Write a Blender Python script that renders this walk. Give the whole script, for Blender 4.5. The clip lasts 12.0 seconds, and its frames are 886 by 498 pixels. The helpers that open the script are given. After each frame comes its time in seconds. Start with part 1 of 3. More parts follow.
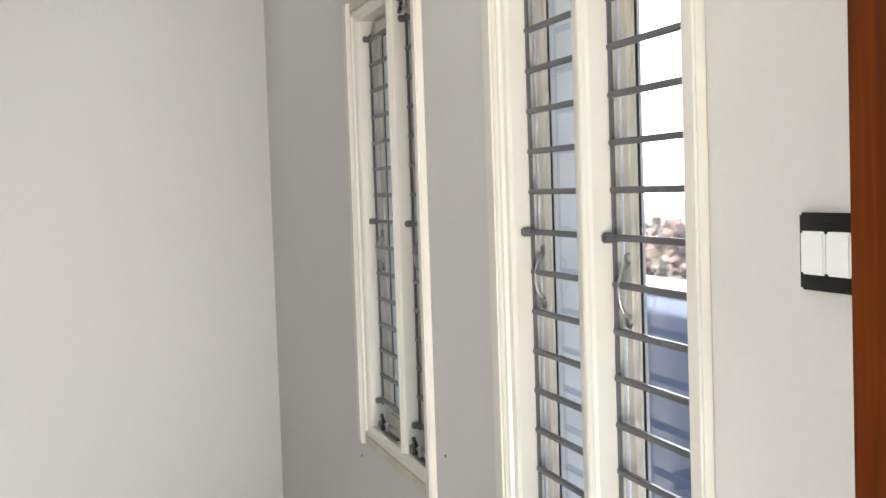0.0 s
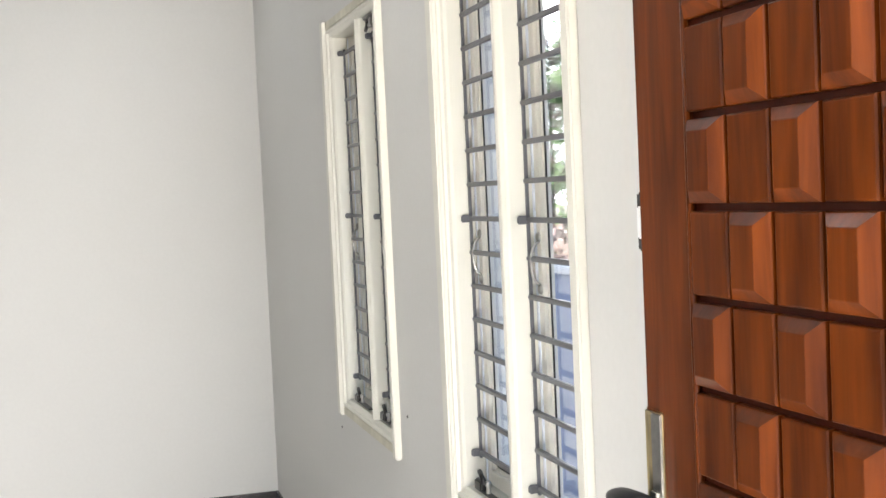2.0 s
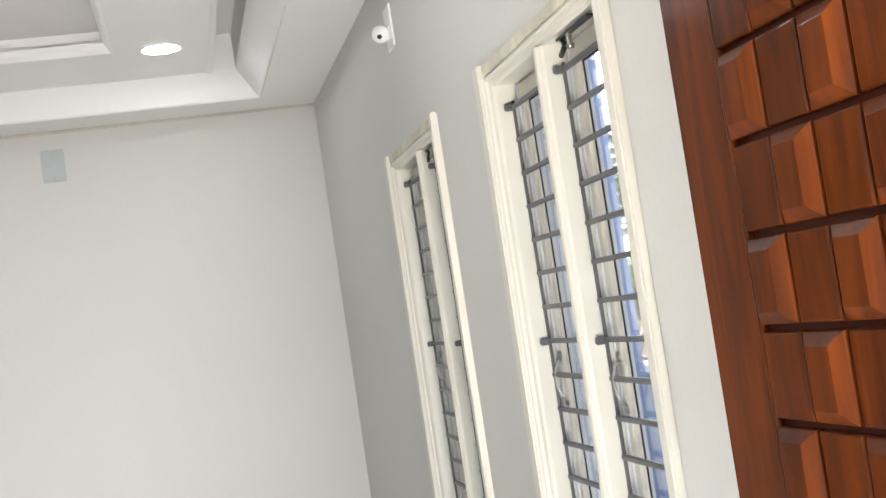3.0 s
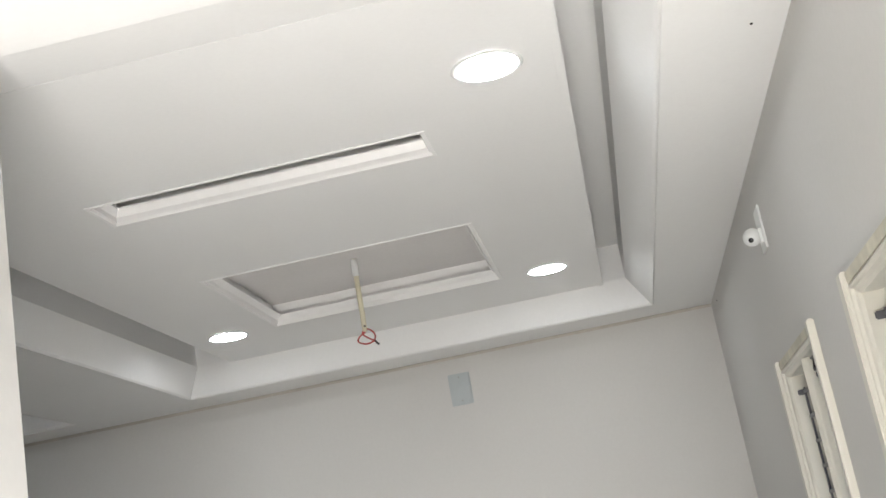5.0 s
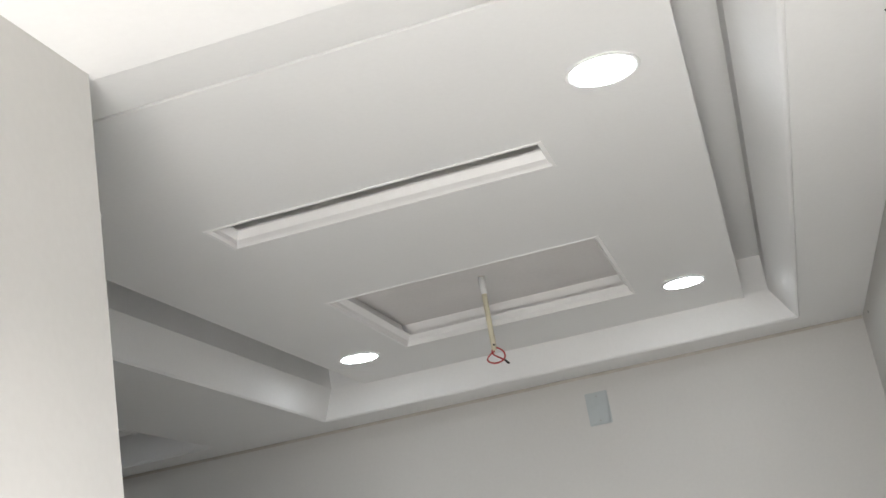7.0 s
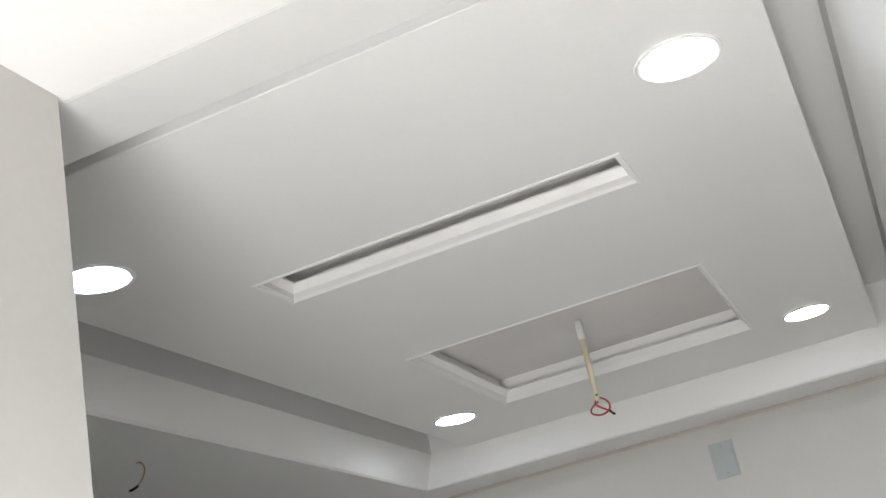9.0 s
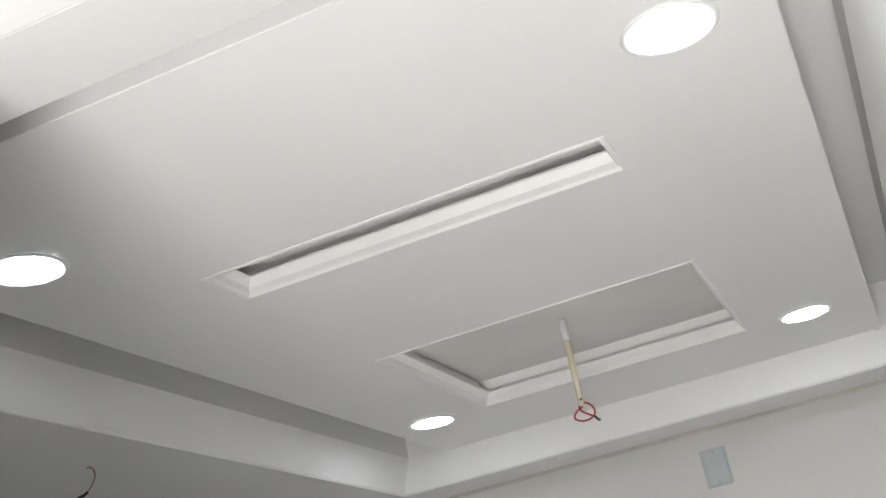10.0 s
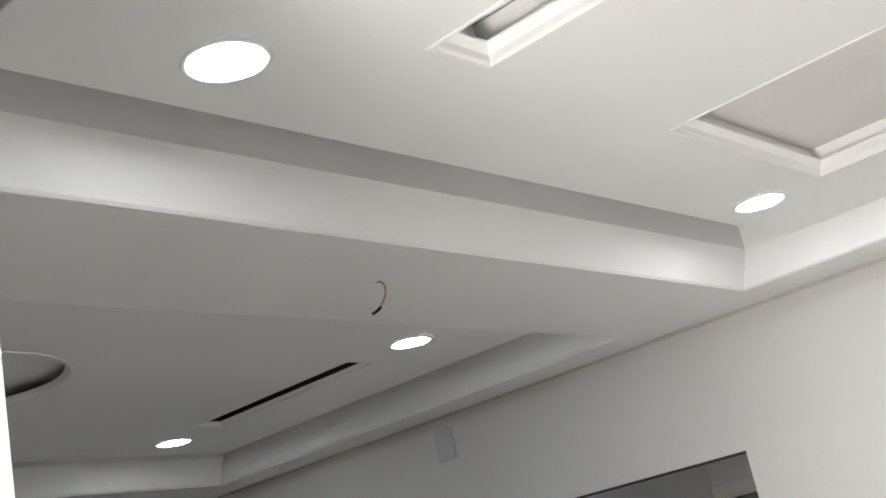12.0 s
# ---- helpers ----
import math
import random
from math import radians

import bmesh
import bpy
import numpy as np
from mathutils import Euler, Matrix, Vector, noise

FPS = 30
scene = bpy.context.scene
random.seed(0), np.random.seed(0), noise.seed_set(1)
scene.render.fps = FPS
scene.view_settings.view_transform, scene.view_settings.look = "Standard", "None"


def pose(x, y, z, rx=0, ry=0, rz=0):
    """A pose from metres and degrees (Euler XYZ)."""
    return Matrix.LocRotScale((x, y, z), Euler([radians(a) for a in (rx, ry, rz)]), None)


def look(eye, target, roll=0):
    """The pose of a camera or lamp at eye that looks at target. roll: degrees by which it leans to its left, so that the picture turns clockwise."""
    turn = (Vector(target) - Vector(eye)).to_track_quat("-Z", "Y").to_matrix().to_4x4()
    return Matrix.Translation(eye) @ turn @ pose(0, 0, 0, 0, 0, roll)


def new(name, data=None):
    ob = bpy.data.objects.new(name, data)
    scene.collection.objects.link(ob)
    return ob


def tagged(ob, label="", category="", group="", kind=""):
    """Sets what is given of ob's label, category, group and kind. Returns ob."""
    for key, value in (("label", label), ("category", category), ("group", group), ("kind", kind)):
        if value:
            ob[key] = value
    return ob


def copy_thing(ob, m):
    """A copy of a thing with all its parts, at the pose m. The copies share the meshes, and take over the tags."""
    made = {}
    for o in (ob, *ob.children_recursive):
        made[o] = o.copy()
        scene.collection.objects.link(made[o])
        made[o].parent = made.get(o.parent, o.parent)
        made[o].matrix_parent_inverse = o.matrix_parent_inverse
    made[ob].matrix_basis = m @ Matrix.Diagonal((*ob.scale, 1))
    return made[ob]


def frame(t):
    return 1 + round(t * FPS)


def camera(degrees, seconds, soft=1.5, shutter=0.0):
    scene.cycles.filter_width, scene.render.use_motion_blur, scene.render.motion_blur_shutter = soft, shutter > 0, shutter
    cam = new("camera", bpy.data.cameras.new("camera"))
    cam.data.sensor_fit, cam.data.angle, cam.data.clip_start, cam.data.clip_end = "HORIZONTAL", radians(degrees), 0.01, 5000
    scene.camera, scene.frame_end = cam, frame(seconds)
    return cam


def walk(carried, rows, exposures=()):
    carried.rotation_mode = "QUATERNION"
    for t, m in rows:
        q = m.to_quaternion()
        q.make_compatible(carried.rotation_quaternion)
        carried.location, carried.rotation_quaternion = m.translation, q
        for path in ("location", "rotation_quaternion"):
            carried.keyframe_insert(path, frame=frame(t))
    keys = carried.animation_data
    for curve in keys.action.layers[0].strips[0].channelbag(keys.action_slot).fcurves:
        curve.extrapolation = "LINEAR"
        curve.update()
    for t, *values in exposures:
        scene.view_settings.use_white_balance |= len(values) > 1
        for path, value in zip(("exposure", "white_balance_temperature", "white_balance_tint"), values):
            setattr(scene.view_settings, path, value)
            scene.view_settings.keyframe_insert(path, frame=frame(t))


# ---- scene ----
cam = camera(40.7, 12.0)
PATH = [
    (0, (-0.801, -5.546, 1.59), (-0.24, -3.628, 1.491), -1.9),
    (0.5, (-0.737, -5.727, 1.585), (-0.252, -3.788, 1.515), -1.7),
    (1, (-0.759, -5.874, 1.587), (-0.302, -3.929, 1.505), -1.5),
    (1.5, (-0.814, -5.95, 1.56), (-0.294, -4.021, 1.479), -1.5),
    (2, (-0.808, -6.005, 1.561), (-0.254, -4.086, 1.469), -2.6),
    (2.5, (-0.778, -6.003, 1.585), (-0.259, -4.072, 1.63), -5.3),
    (2.7, (-0.775, -6.003, 1.595), (-0.289, -4.065, 1.669), -6.8),
    (4.3, (-0.675, -5.960, 1.658), (-0.538, -3.993, 1.992), -12.7),
    (4.5, (-0.632, -5.948, 1.672), (-0.609, -3.991, 2.08), -11.7),
    (5, (-0.549, -5.916, 1.687), (-0.779, -4.0, 2.213), -10.4),
    (5.5, (-0.544, -5.896, 1.705), (-0.889, -4.01, 2.272), -11.6),
    (6, (-0.506, -5.885, 1.703), (-0.959, -4.029, 2.294), -12.7),
    (6.5, (-0.497, -5.817, 1.713), (-0.948, -3.961, 2.305), -11.3),
    (7, (-0.498, -5.79, 1.695), (-0.956, -3.937, 2.293), -9.9),
    (7.2, (-0.500, -5.753, 1.703), (-0.980, -3.909, 2.308), -9.6),
    (8.8, (-0.523, -5.418, 1.735), (-1.065, -3.631, 2.452), -11.7),
    (9, (-0.493, -5.368, 1.734), (-1.110, -3.612, 2.468), -12.1),
    (9.5, (-0.492, -5.239, 1.736), (-1.106, -3.476, 2.454), -11.6),
    (10, (-0.521, -5.105, 1.811), (-1.132, -3.345, 2.537), -11.6),
    (10.5, (-0.52, -4.968, 1.826), (-1.254, -3.257, 2.558), -10.5),
    (11, (-0.492, -4.813, 1.799), (-1.463, -3.206, 2.488), -11.3),
    (11.5, (-0.542, -4.685, 1.78), (-1.691, -3.153, 2.356), -11.6),
    (12, (-0.547, -4.585, 1.764), (-1.757, -3.103, 2.349), -12.1),
]
EXPOSURES = [(0, 1.5, 6550, 10), (0.5, 1.65, 6550, 10), (1.5, 1.8, 6520, 10), (2.7, 1.7, 6480, 10), (4.3, 1.35, 6480, 10), (5.0, 1.2, 6480, 10),
             (6.0, 1.05, 6420, 10), (7.2, 1.0, 6400, 10), (9.5, 1.1, 6330, 10), (11, 1.48, 6380, 10), (12, 1.85, 6450, 10)]
walk(cam, [(t, look(eye, target, roll)) for t, eye, target, roll in PATH], EXPOSURES)

# ---- world, sun and lamps ----
world = bpy.data.worlds.new("sky")
scene.world = world
world.use_nodes = True
wn = world.node_tree.nodes
sky = wn.new("ShaderNodeTexSky")
sky.sky_type, sky.sun_disc = "NISHITA", False
sky.sun_elevation, sky.sun_rotation = radians(48), radians(251.6)
sky.air_density, sky.dust_density, sky.ozone_density = 1.0, 1.5, 1.0
wn["Background"].inputs["Strength"].default_value = 0.15
world.node_tree.links.new(sky.outputs[0], wn["Background"].inputs[0])


def lamp(name, kind, energy, color, m):
    ob = new(name, bpy.data.lights.new(name, kind))
    ob.data.energy, ob.data.color, ob.matrix_world = energy, color, m
    return ob


sun = lamp("sun", "SUN", 5.0, (1.0, 0.94, 0.85), look((-6.0, -2.0, 7.0), (0, 0, 0)))
sun.data.angle = radians(0.6)
# daylight at the open entrance: the bright sky, and the glare off the sunlit porch floor
entry = lamp("daylight_entrance", "AREA", 110, (1.0, 0.98, 0.95), look((-0.1, -7.6, 2.2), (-0.6, -4.8, 1.6)))
entry.data.shape, entry.data.size, entry.data.size_y = "RECTANGLE", 0.9, 1.1
glare = lamp("daylight_porch", "AREA", 75, (1.0, 0.965, 0.91), look((-0.5, -6.7, 0.12), (-0.55, -6.0, 2.6)))
glare.data.shape, glare.data.size, glare.data.size_y = "RECTANGLE", 1.0, 1.1


# ---- materials ----
def material(name, color, rough=0.5, metal=0.0, grain=(30, 0.06), stain=(1.5, 0.06), bump=0.1, coat=0.0, stretch=(1, 1, 1), spec=0.5):
    """A painted, plastered or metal surface: base colour varied at two scales, with fine relief."""
    m = bpy.data.materials.new(name)
    m.use_nodes = True
    n, l = m.node_tree.nodes, m.node_tree.links
    b = n["Principled BSDF"]
    tc, mp = n.new("ShaderNodeTexCoord"), n.new("ShaderNodeMapping")
    mp.inputs["Scale"].default_value = stretch
    l.new(tc.outputs["Object"], mp.inputs[0])
    fine, broad = n.new("ShaderNodeTexNoise"), n.new("ShaderNodeTexNoise")
    for tex, s, d in ((fine, grain[0], 4), (broad, stain[0], 3)):
        tex.inputs["Scale"].default_value, tex.inputs["Detail"].default_value = s, d
        l.new(mp.outputs[0], tex.inputs["Vector"])
    last = None
    for tex, amount in ((fine, grain[1]), (broad, stain[1])):
        mul = n.new("ShaderNodeMix")
        mul.data_type, mul.blend_type = "RGBA", "MULTIPLY"
        ramp = n.new("ShaderNodeMapRange")
        ramp.inputs["From Min"].default_value, ramp.inputs["From Max"].default_value = 0.3, 0.7
        ramp.inputs["To Min"].default_value, ramp.inputs["To Max"].default_value = 1 - amount, 1 + amount * 0.3
        l.new(tex.outputs["Fac"], ramp.inputs[0])
        mul.inputs[0].default_value = 1
        if last is None:
            mul.inputs[6].default_value = (*color, 1)
        else:
            l.new(last, mul.inputs[6])
        l.new(ramp.outputs[0], mul.inputs[7])
        last = mul.outputs[2]
    l.new(last, b.inputs["Base Color"])
    b.inputs["Roughness"].default_value, b.inputs["Metallic"].default_value = rough, metal
    b.inputs["Coat Weight"].default_value = coat
    b.inputs["Coat Roughness"].default_value = 0.12
    b.inputs["Specular IOR Level"].default_value = spec
    if bump:
        bp = n.new("ShaderNodeBump")
        bp.inputs["Strength"].default_value, bp.inputs["Distance"].default_value = bump, 0.002
        l.new(fine.outputs["Fac"], bp.inputs["Height"])
        l.new(bp.outputs[0], b.inputs["Normal"])
    return m


def glowing(name, color, strength):
    m = bpy.data.materials.new(name)
    m.use_nodes = True
    b = m.node_tree.nodes["Principled BSDF"]
    b.inputs["Base Color"].default_value = (0.9, 0.9, 0.9, 1)
    b.inputs["Emission Color"].default_value, b.inputs["Emission Strength"].default_value = (*color, 1), strength
    return m


def wood_material(name, dark, light, rough):
    m = bpy.data.materials.new(name)
    m.use_nodes = True
    n, l = m.node_tree.nodes, m.node_tree.links
    b = n["Principled BSDF"]
    tc, mp, info = n.new("ShaderNodeTexCoord"), n.new("ShaderNodeMapping"), n.new("ShaderNodeObjectInfo")
    mp.inputs["Scale"].default_value = (14, 14, 1.3)
    shift = n.new("ShaderNodeVectorMath")
    shift.operation = "SCALE"
    shift.inputs[0].default_value = (7.3, 5.1, 3.7)
    l.new(info.outputs["Random"], shift.inputs["Scale"])
    l.new(shift.outputs[0], mp.inputs["Location"])
    l.new(tc.outputs["Object"], mp.inputs[0])
    grain, fine = n.new("ShaderNodeTexNoise"), n.new("ShaderNodeTexNoise")
    grain.inputs["Scale"].default_value, grain.inputs["Detail"].default_value, grain.inputs["Distortion"].default_value = 2.2, 5, 1.2
    fine.inputs["Scale"].default_value, fine.inputs["Detail"].default_value = 11, 6
    l.new(mp.outputs[0], grain.inputs["Vector"])
    l.new(mp.outputs[0], fine.inputs["Vector"])
    mix = n.new("ShaderNodeMix")
    mix.data_type = "RGBA"
    mix.inputs[6].default_value, mix.inputs[7].default_value = (*dark, 1), (*light, 1)
    add = n.new("ShaderNodeMath")
    add.operation = "MULTIPLY_ADD"
    add.inputs[1].default_value = 0.35
    l.new(fine.outputs["Fac"], add.inputs[0])
    scale = n.new("ShaderNodeMapRange")
    scale.inputs["From Min"].default_value, scale.inputs["From Max"].default_value = 0.3, 0.72
    scale.inputs["To Max"].default_value = 0.65
    l.new(grain.outputs["Fac"], scale.inputs[0])
    l.new(scale.outputs[0], add.inputs[2])
    tone = n.new("ShaderNodeMath")
    tone.operation = "MULTIPLY_ADD"
    tone.inputs[1].default_value, tone.inputs[2].default_value = 0.16, -0.08
    l.new(info.outputs["Random"], tone.inputs[0])
    both = n.new("ShaderNodeMath")
    l.new(add.outputs[0], both.inputs[0])
    l.new(tone.outputs[0], both.inputs[1])
    both.use_clamp = True
    l.new(both.outputs[0], mix.inputs[0])
    l.new(mix.outputs[2], b.inputs["Base Color"])
    b.inputs["Roughness"].default_value = rough
    b.inputs["Coat Weight"].default_value, b.inputs["Coat Roughness"].default_value = 0.05, 0.12
    b.inputs["Specular IOR Level"].default_value = 0.1
    bp = n.new("ShaderNodeBump")
    bp.inputs["Strength"].default_value, bp.inputs["Distance"].default_value = 0.12, 0.001
    l.new(fine.outputs["Fac"], bp.inputs["Height"])
    l.new(bp.outputs[0], b.inputs["Normal"])
    return m


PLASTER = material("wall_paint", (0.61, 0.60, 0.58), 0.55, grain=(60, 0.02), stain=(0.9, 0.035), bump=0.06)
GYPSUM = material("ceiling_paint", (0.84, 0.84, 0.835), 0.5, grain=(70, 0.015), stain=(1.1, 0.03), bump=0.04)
# ceiling white darkened, painting the shade into the recess backs
RECESS_SHADE = material("shade_tinted_gypsum", (0.75, 0.73, 0.72), 0.75, grain=(60, 0.03), stain=(2.0, 0.06), bump=0.05)
# lighter than the ceiling paint: entrance light on the mouldings put into the colour
MOULD = material("brightened_gloss_paint", (0.90, 0.895, 0.89), 0.35, grain=(50, 0.015), stain=(3, 0.03), bump=0.03)
FLOOR = material("polished_floor", (0.62, 0.60, 0.56), 0.2, grain=(14, 0.05), stain=(1.2, 0.08), bump=0.0)
SKIRT = material("dark_skirting", (0.035, 0.03, 0.03), 0.25, grain=(60, 0.4), bump=0.0)
CREAM = material("cream_enamel", (0.66, 0.64, 0.57), 0.32, grain=(40, 0.02), stain=(5, 0.035), bump=0.03, stretch=(1, 1, 0.2))
SILL = material("stained_enamel", (0.62, 0.585, 0.47), 0.45, grain=(25, 0.12), stain=(7, 0.28), bump=0.15)
SHUTTER = material("shutter_enamel", (0.60, 0.575, 0.51), 0.35, grain=(40, 0.03), stain=(4, 0.05), bump=0.05)
BARPAINT = material("grey_bar_enamel", (0.105, 0.105, 0.115), 0.38, grain=(60, 0.1), stain=(6, 0.1), bump=0.1)
# pale blue that paints the sky's light along the shutter edges
SKY_STRIP = material("painted_sky_light", (0.74, 0.79, 0.87), 0.3, 0.0, grain=(70, 0.15), stain=(10, 0.15), bump=0.05)
# rubber black, also the painted dark of the void above the ceiling slot
GASKET_AND_VOID = material("black_rubber_and_void", (0.012, 0.012, 0.013), 0.6, bump=0.0)
STEEL = material("worn_steel", (0.42, 0.41, 0.39), 0.3, 1.0, grain=(90, 0.2), stain=(9, 0.2), bump=0.1)
DARKSTEEL = material("dark_hardware", (0.045, 0.042, 0.04), 0.32, 0.7, grain=(80, 0.3), bump=0.1)
BRASS = material("tarnished_brass", (0.52, 0.40, 0.20), 0.32, 0.6, grain=(45, 0.75), stain=(20, 0.5), bump=0.25, stretch=(1, 1, 0.25))
BLACKPLATE = material("gloss_black_plastic", (0.008, 0.008, 0.009), 0.15, bump=0.0)
WHITEPLASTIC = material("white_plastic", (0.82, 0.83, 0.82), 0.3, grain=(40, 0.01), stain=(6, 0.03), bump=0.0)
VENTPLASTIC = material("pale_grey_plastic", (0.46, 0.50, 0.51), 0.4, grain=(40, 0.02), stain=(8, 0.05), bump=0.0)
PVC = material("ivory_conduit", (0.74, 0.69, 0.52), 0.35, grain=(40, 0.05), stain=(9, 0.1), bump=0.0)
REDWIRE = material("red_insulation", (0.42, 0.035, 0.03), 0.4, bump=0.0)
BLACKTAPE = material("black_tape", (0.015, 0.013, 0.012), 0.5, bump=0.0)
TANWIRE = material("tan_insulation", (0.50, 0.36, 0.16), 0.45, bump=0.0)
LAMP = glowing("led_diffuser", (0.93, 0.97, 1.0), 18.0)
WOOD = wood_material("varnished_teak", (0.019, 0.0032, 0.0005), (0.098, 0.0208, 0.0020), 0.33)
GROOVE = wood_material("dark_groove_wood", (0.026, 0.005, 0.002), (0.050, 0.009, 0.003), 0.4)
LAVENDER = material("lavender_render", (0.22, 0.275, 0.41), 0.8, grain=(25, 0.06), stain=(0.8, 0.12), bump=0.3)
COPING = material("white_coping", (0.74, 0.74, 0.72), 0.8, grain=(25, 0.08), stain=(2, 0.12), bump=0.3)
EARTH = material("dry_ground", (0.30, 0.25, 0.20), 0.9, grain=(6, 0.3), stain=(0.6, 0.3), bump=0.5)
BRICK = material("broken_brick", (0.42, 0.31, 0.27), 0.9, grain=(9, 0.6), stain=(3, 0.5), bump=0.4)
BARK = material("bark", (0.12, 0.085, 0.06), 0.9, grain=(30, 0.4), bump=0.6)
LEAF = material("leaf", (0.075, 0.155, 0.03), 0.55, grain=(3, 0.5), stain=(1.2, 0.35), bump=0.0)

GLASS = bpy.data.materials.new("window_glass")
GLASS.use_nodes = True
g = GLASS.node_tree.nodes["Principled BSDF"]
g.inputs["Base Color"].default_value = (0.93, 0.96, 1.0, 1)
g.inputs["Roughness"].default_value, g.inputs["Transmission Weight"].default_value, g.inputs["IOR"].default_value = 0.02, 1.0, 1.45


# ---- building helpers ----
def mesh_object(name, bm, mat, smooth=False):
    me = bpy.data.meshes.new(name)
    bmesh.ops.recalc_face_normals(bm, faces=bm.faces)
    bm.to_mesh(me)
    bm.free()
    me.materials.append(mat)
    if smooth:
        for p in me.polygons:
            p.use_smooth = True
    return new(name, me)


def part(name, bm, mat, parent, label="", smooth=False):
    ob = mesh_object(name, bm, mat, smooth)
    ob.parent = parent
    return tagged(ob, label) if label else ob


def structure(name, bm, mat, label, category):
    return tagged(mesh_object(name, bm, mat), label, category, kind="structure")


def box(x0, x1, y0, y1, z0, z1, bevel=0.0, bm=None):
    bm = bm or bmesh.new()
    made = bmesh.ops.create_cube(bm, size=1, matrix=Matrix.Translation(((x0 + x1) / 2, (y0 + y1) / 2, (z0 + z1) / 2)) @ Matrix.Diagonal((abs(x1 - x0), abs(y1 - y0), abs(z1 - z0), 1)))
    if bevel:
        edges = list({e for v in made["verts"] for e in v.link_edges})
        bmesh.ops.bevel(bm, geom=edges, offset=bevel, segments=2, affect="EDGES", clamp_overlap=True)
    return bm


def slab(us, vs, solid, put, w0, w1):
    """A plate cut on a grid of us by vs where solid(u, v) holds, from w0 to w1; put(u, v, w) gives the place."""
    bm, cache = bmesh.new(), {}

    def vert(i, j, w):
        key = (i, j, w)
        if key not in cache:
            cache[key] = bm.verts.new(put(us[i], vs[j], w))
        return cache[key]

    nu, nv = len(us) - 1, len(vs) - 1
    full = [[solid((us[i] + us[i + 1]) / 2, (vs[j] + vs[j + 1]) / 2) for j in range(nv)] for i in range(nu)]
    for i in range(nu):
        for j in range(nv):
            if not full[i][j]:
                continue
            for w in (w0, w1):
                bm.faces.new([vert(i, j, w), vert(i + 1, j, w), vert(i + 1, j + 1, w), vert(i, j + 1, w)])
            for di, dj, a, b in ((-1, 0, (i, j), (i, j + 1)), (1, 0, (i + 1, j), (i + 1, j + 1)), (0, -1, (i, j), (i + 1, j)), (0, 1, (i, j + 1), (i + 1, j + 1))):
                p, q = i + di, j + dj
                if 0 <= p < nu and 0 <= q < nv and full[p][q]:
                    continue
                bm.faces.new([vert(*a, w0), vert(*b, w0), vert(*b, w1), vert(*a, w1)])
    return bm


def plate_with_holes(u0, u1, v0, v1, holes, put, w0, w1):
    us = sorted({u0, u1, *(h[k] for h in holes for k in (0, 1))})
    vs = sorted({v0, v1, *(h[k] for h in holes for k in (2, 3))})
    return slab(us, vs, lambda u, v: not any(h[0] < u < h[1] and h[2] < v < h[3] for h in holes), put, w0, w1)


def ring(rects, closed=False):
    """Rings of four corners (x0, x1, y0, y1, z), skinned one to the next."""
    bm = bmesh.new()
    loops = [[bm.verts.new(p) for p in ((x0, y0, z), (x1, y0, z), (x1, y1, z), (x0, y1, z))] for x0, x1, y0, y1, z in rects]
    pairs = list(zip(loops, loops[1:])) + ([(loops[-1], loops[0])] if closed else [])
    for a, b in pairs:
        for i in range(4):
            bm.faces.new([a[i], a[(i + 1) % 4], b[(i + 1) % 4], b[i]])
    return bm


def lathe(profile, segments=32, m=Matrix()):
    """Turns (radius, height) pairs about the z axis."""
    bm = bmesh.new()
    loops = []
    for r, z in profile:
        if r < 1e-6:
            loops.append([bm.verts.new(m @ Vector((0, 0, z)))])
        else:
            loops.append([bm.verts.new(m @ Vector((r * math.cos(2 * math.pi * k / segments), r * math.sin(2 * math.pi * k / segments), z))) for k in range(segments)])
    for a, b in zip(loops, loops[1:]):
        for k in range(segments):
            q = (k + 1) % segments
            if len(a) == 1:
                bm.faces.new([a[0], b[k], b[q]])
            elif len(b) == 1:
                bm.faces.new([a[k], a[q], b[0]])
            else:
                bm.faces.new([a[k], a[q], b[q], b[k]])
    return bm


def tube(points, r, segments=8, bm=None):
    """A round tube along a line of points."""
    bm = bm or bmesh.new()
    pts = [Vector(p) for p in points]
    loops = []
    for i, p in enumerate(pts):
        d = (pts[min(i + 1, len(pts) - 1)] - pts[max(i - 1, 0)]).normalized()
        a = d.orthogonal().normalized() if not loops else (side - d * side.dot(d)).normalized()
        side, b = a, d.cross(a)
        rr = r[i] if isinstance(r, (list, tuple)) else r
        loops.append([bm.verts.new(p + rr * (a * math.cos(2 * math.pi * k / segments) + b * math.sin(2 * math.pi * k / segments))) for k in range(segments)])
    for u, v in zip(loops, loops[1:]):
        for k in range(segments):
            bm.faces.new([u[k], u[(k + 1) % segments], v[(k + 1) % segments], v[k]])
    bm.faces.new(loops[0])
    bm.faces.new(loops[-1])
    return bm


def curve(a, b, c, d, n=14):
    """Points of a Bezier line."""
    a, b, c, d = (Vector(p) for p in (a, b, c, d))
    return [a * (1 - s) ** 3 + b * 3 * s * (1 - s) ** 2 + c * 3 * s * s * (1 - s) + d * s ** 3 for s in (i / (n - 1) for i in range(n))]


# ---- the large structure ----
H = 2.75          # soffit
ZP = 2.885        # dropped panels
ZS = 3.06         # slab above the trays
in_yz = lambda u, v, w: (w, u, v)
in_xz = lambda u, v, w: (u, w, v)
in_xy = lambda u, v, w: (u, v, w)

WINDOWS = ((-2.69, -1.84, -2.362, -2.292), (-4.10, -3.21, -3.684, -3.612))
WZ0, WZ1 = 0.80, 2.175
YE = -5.28        # inner face of the entrance wall

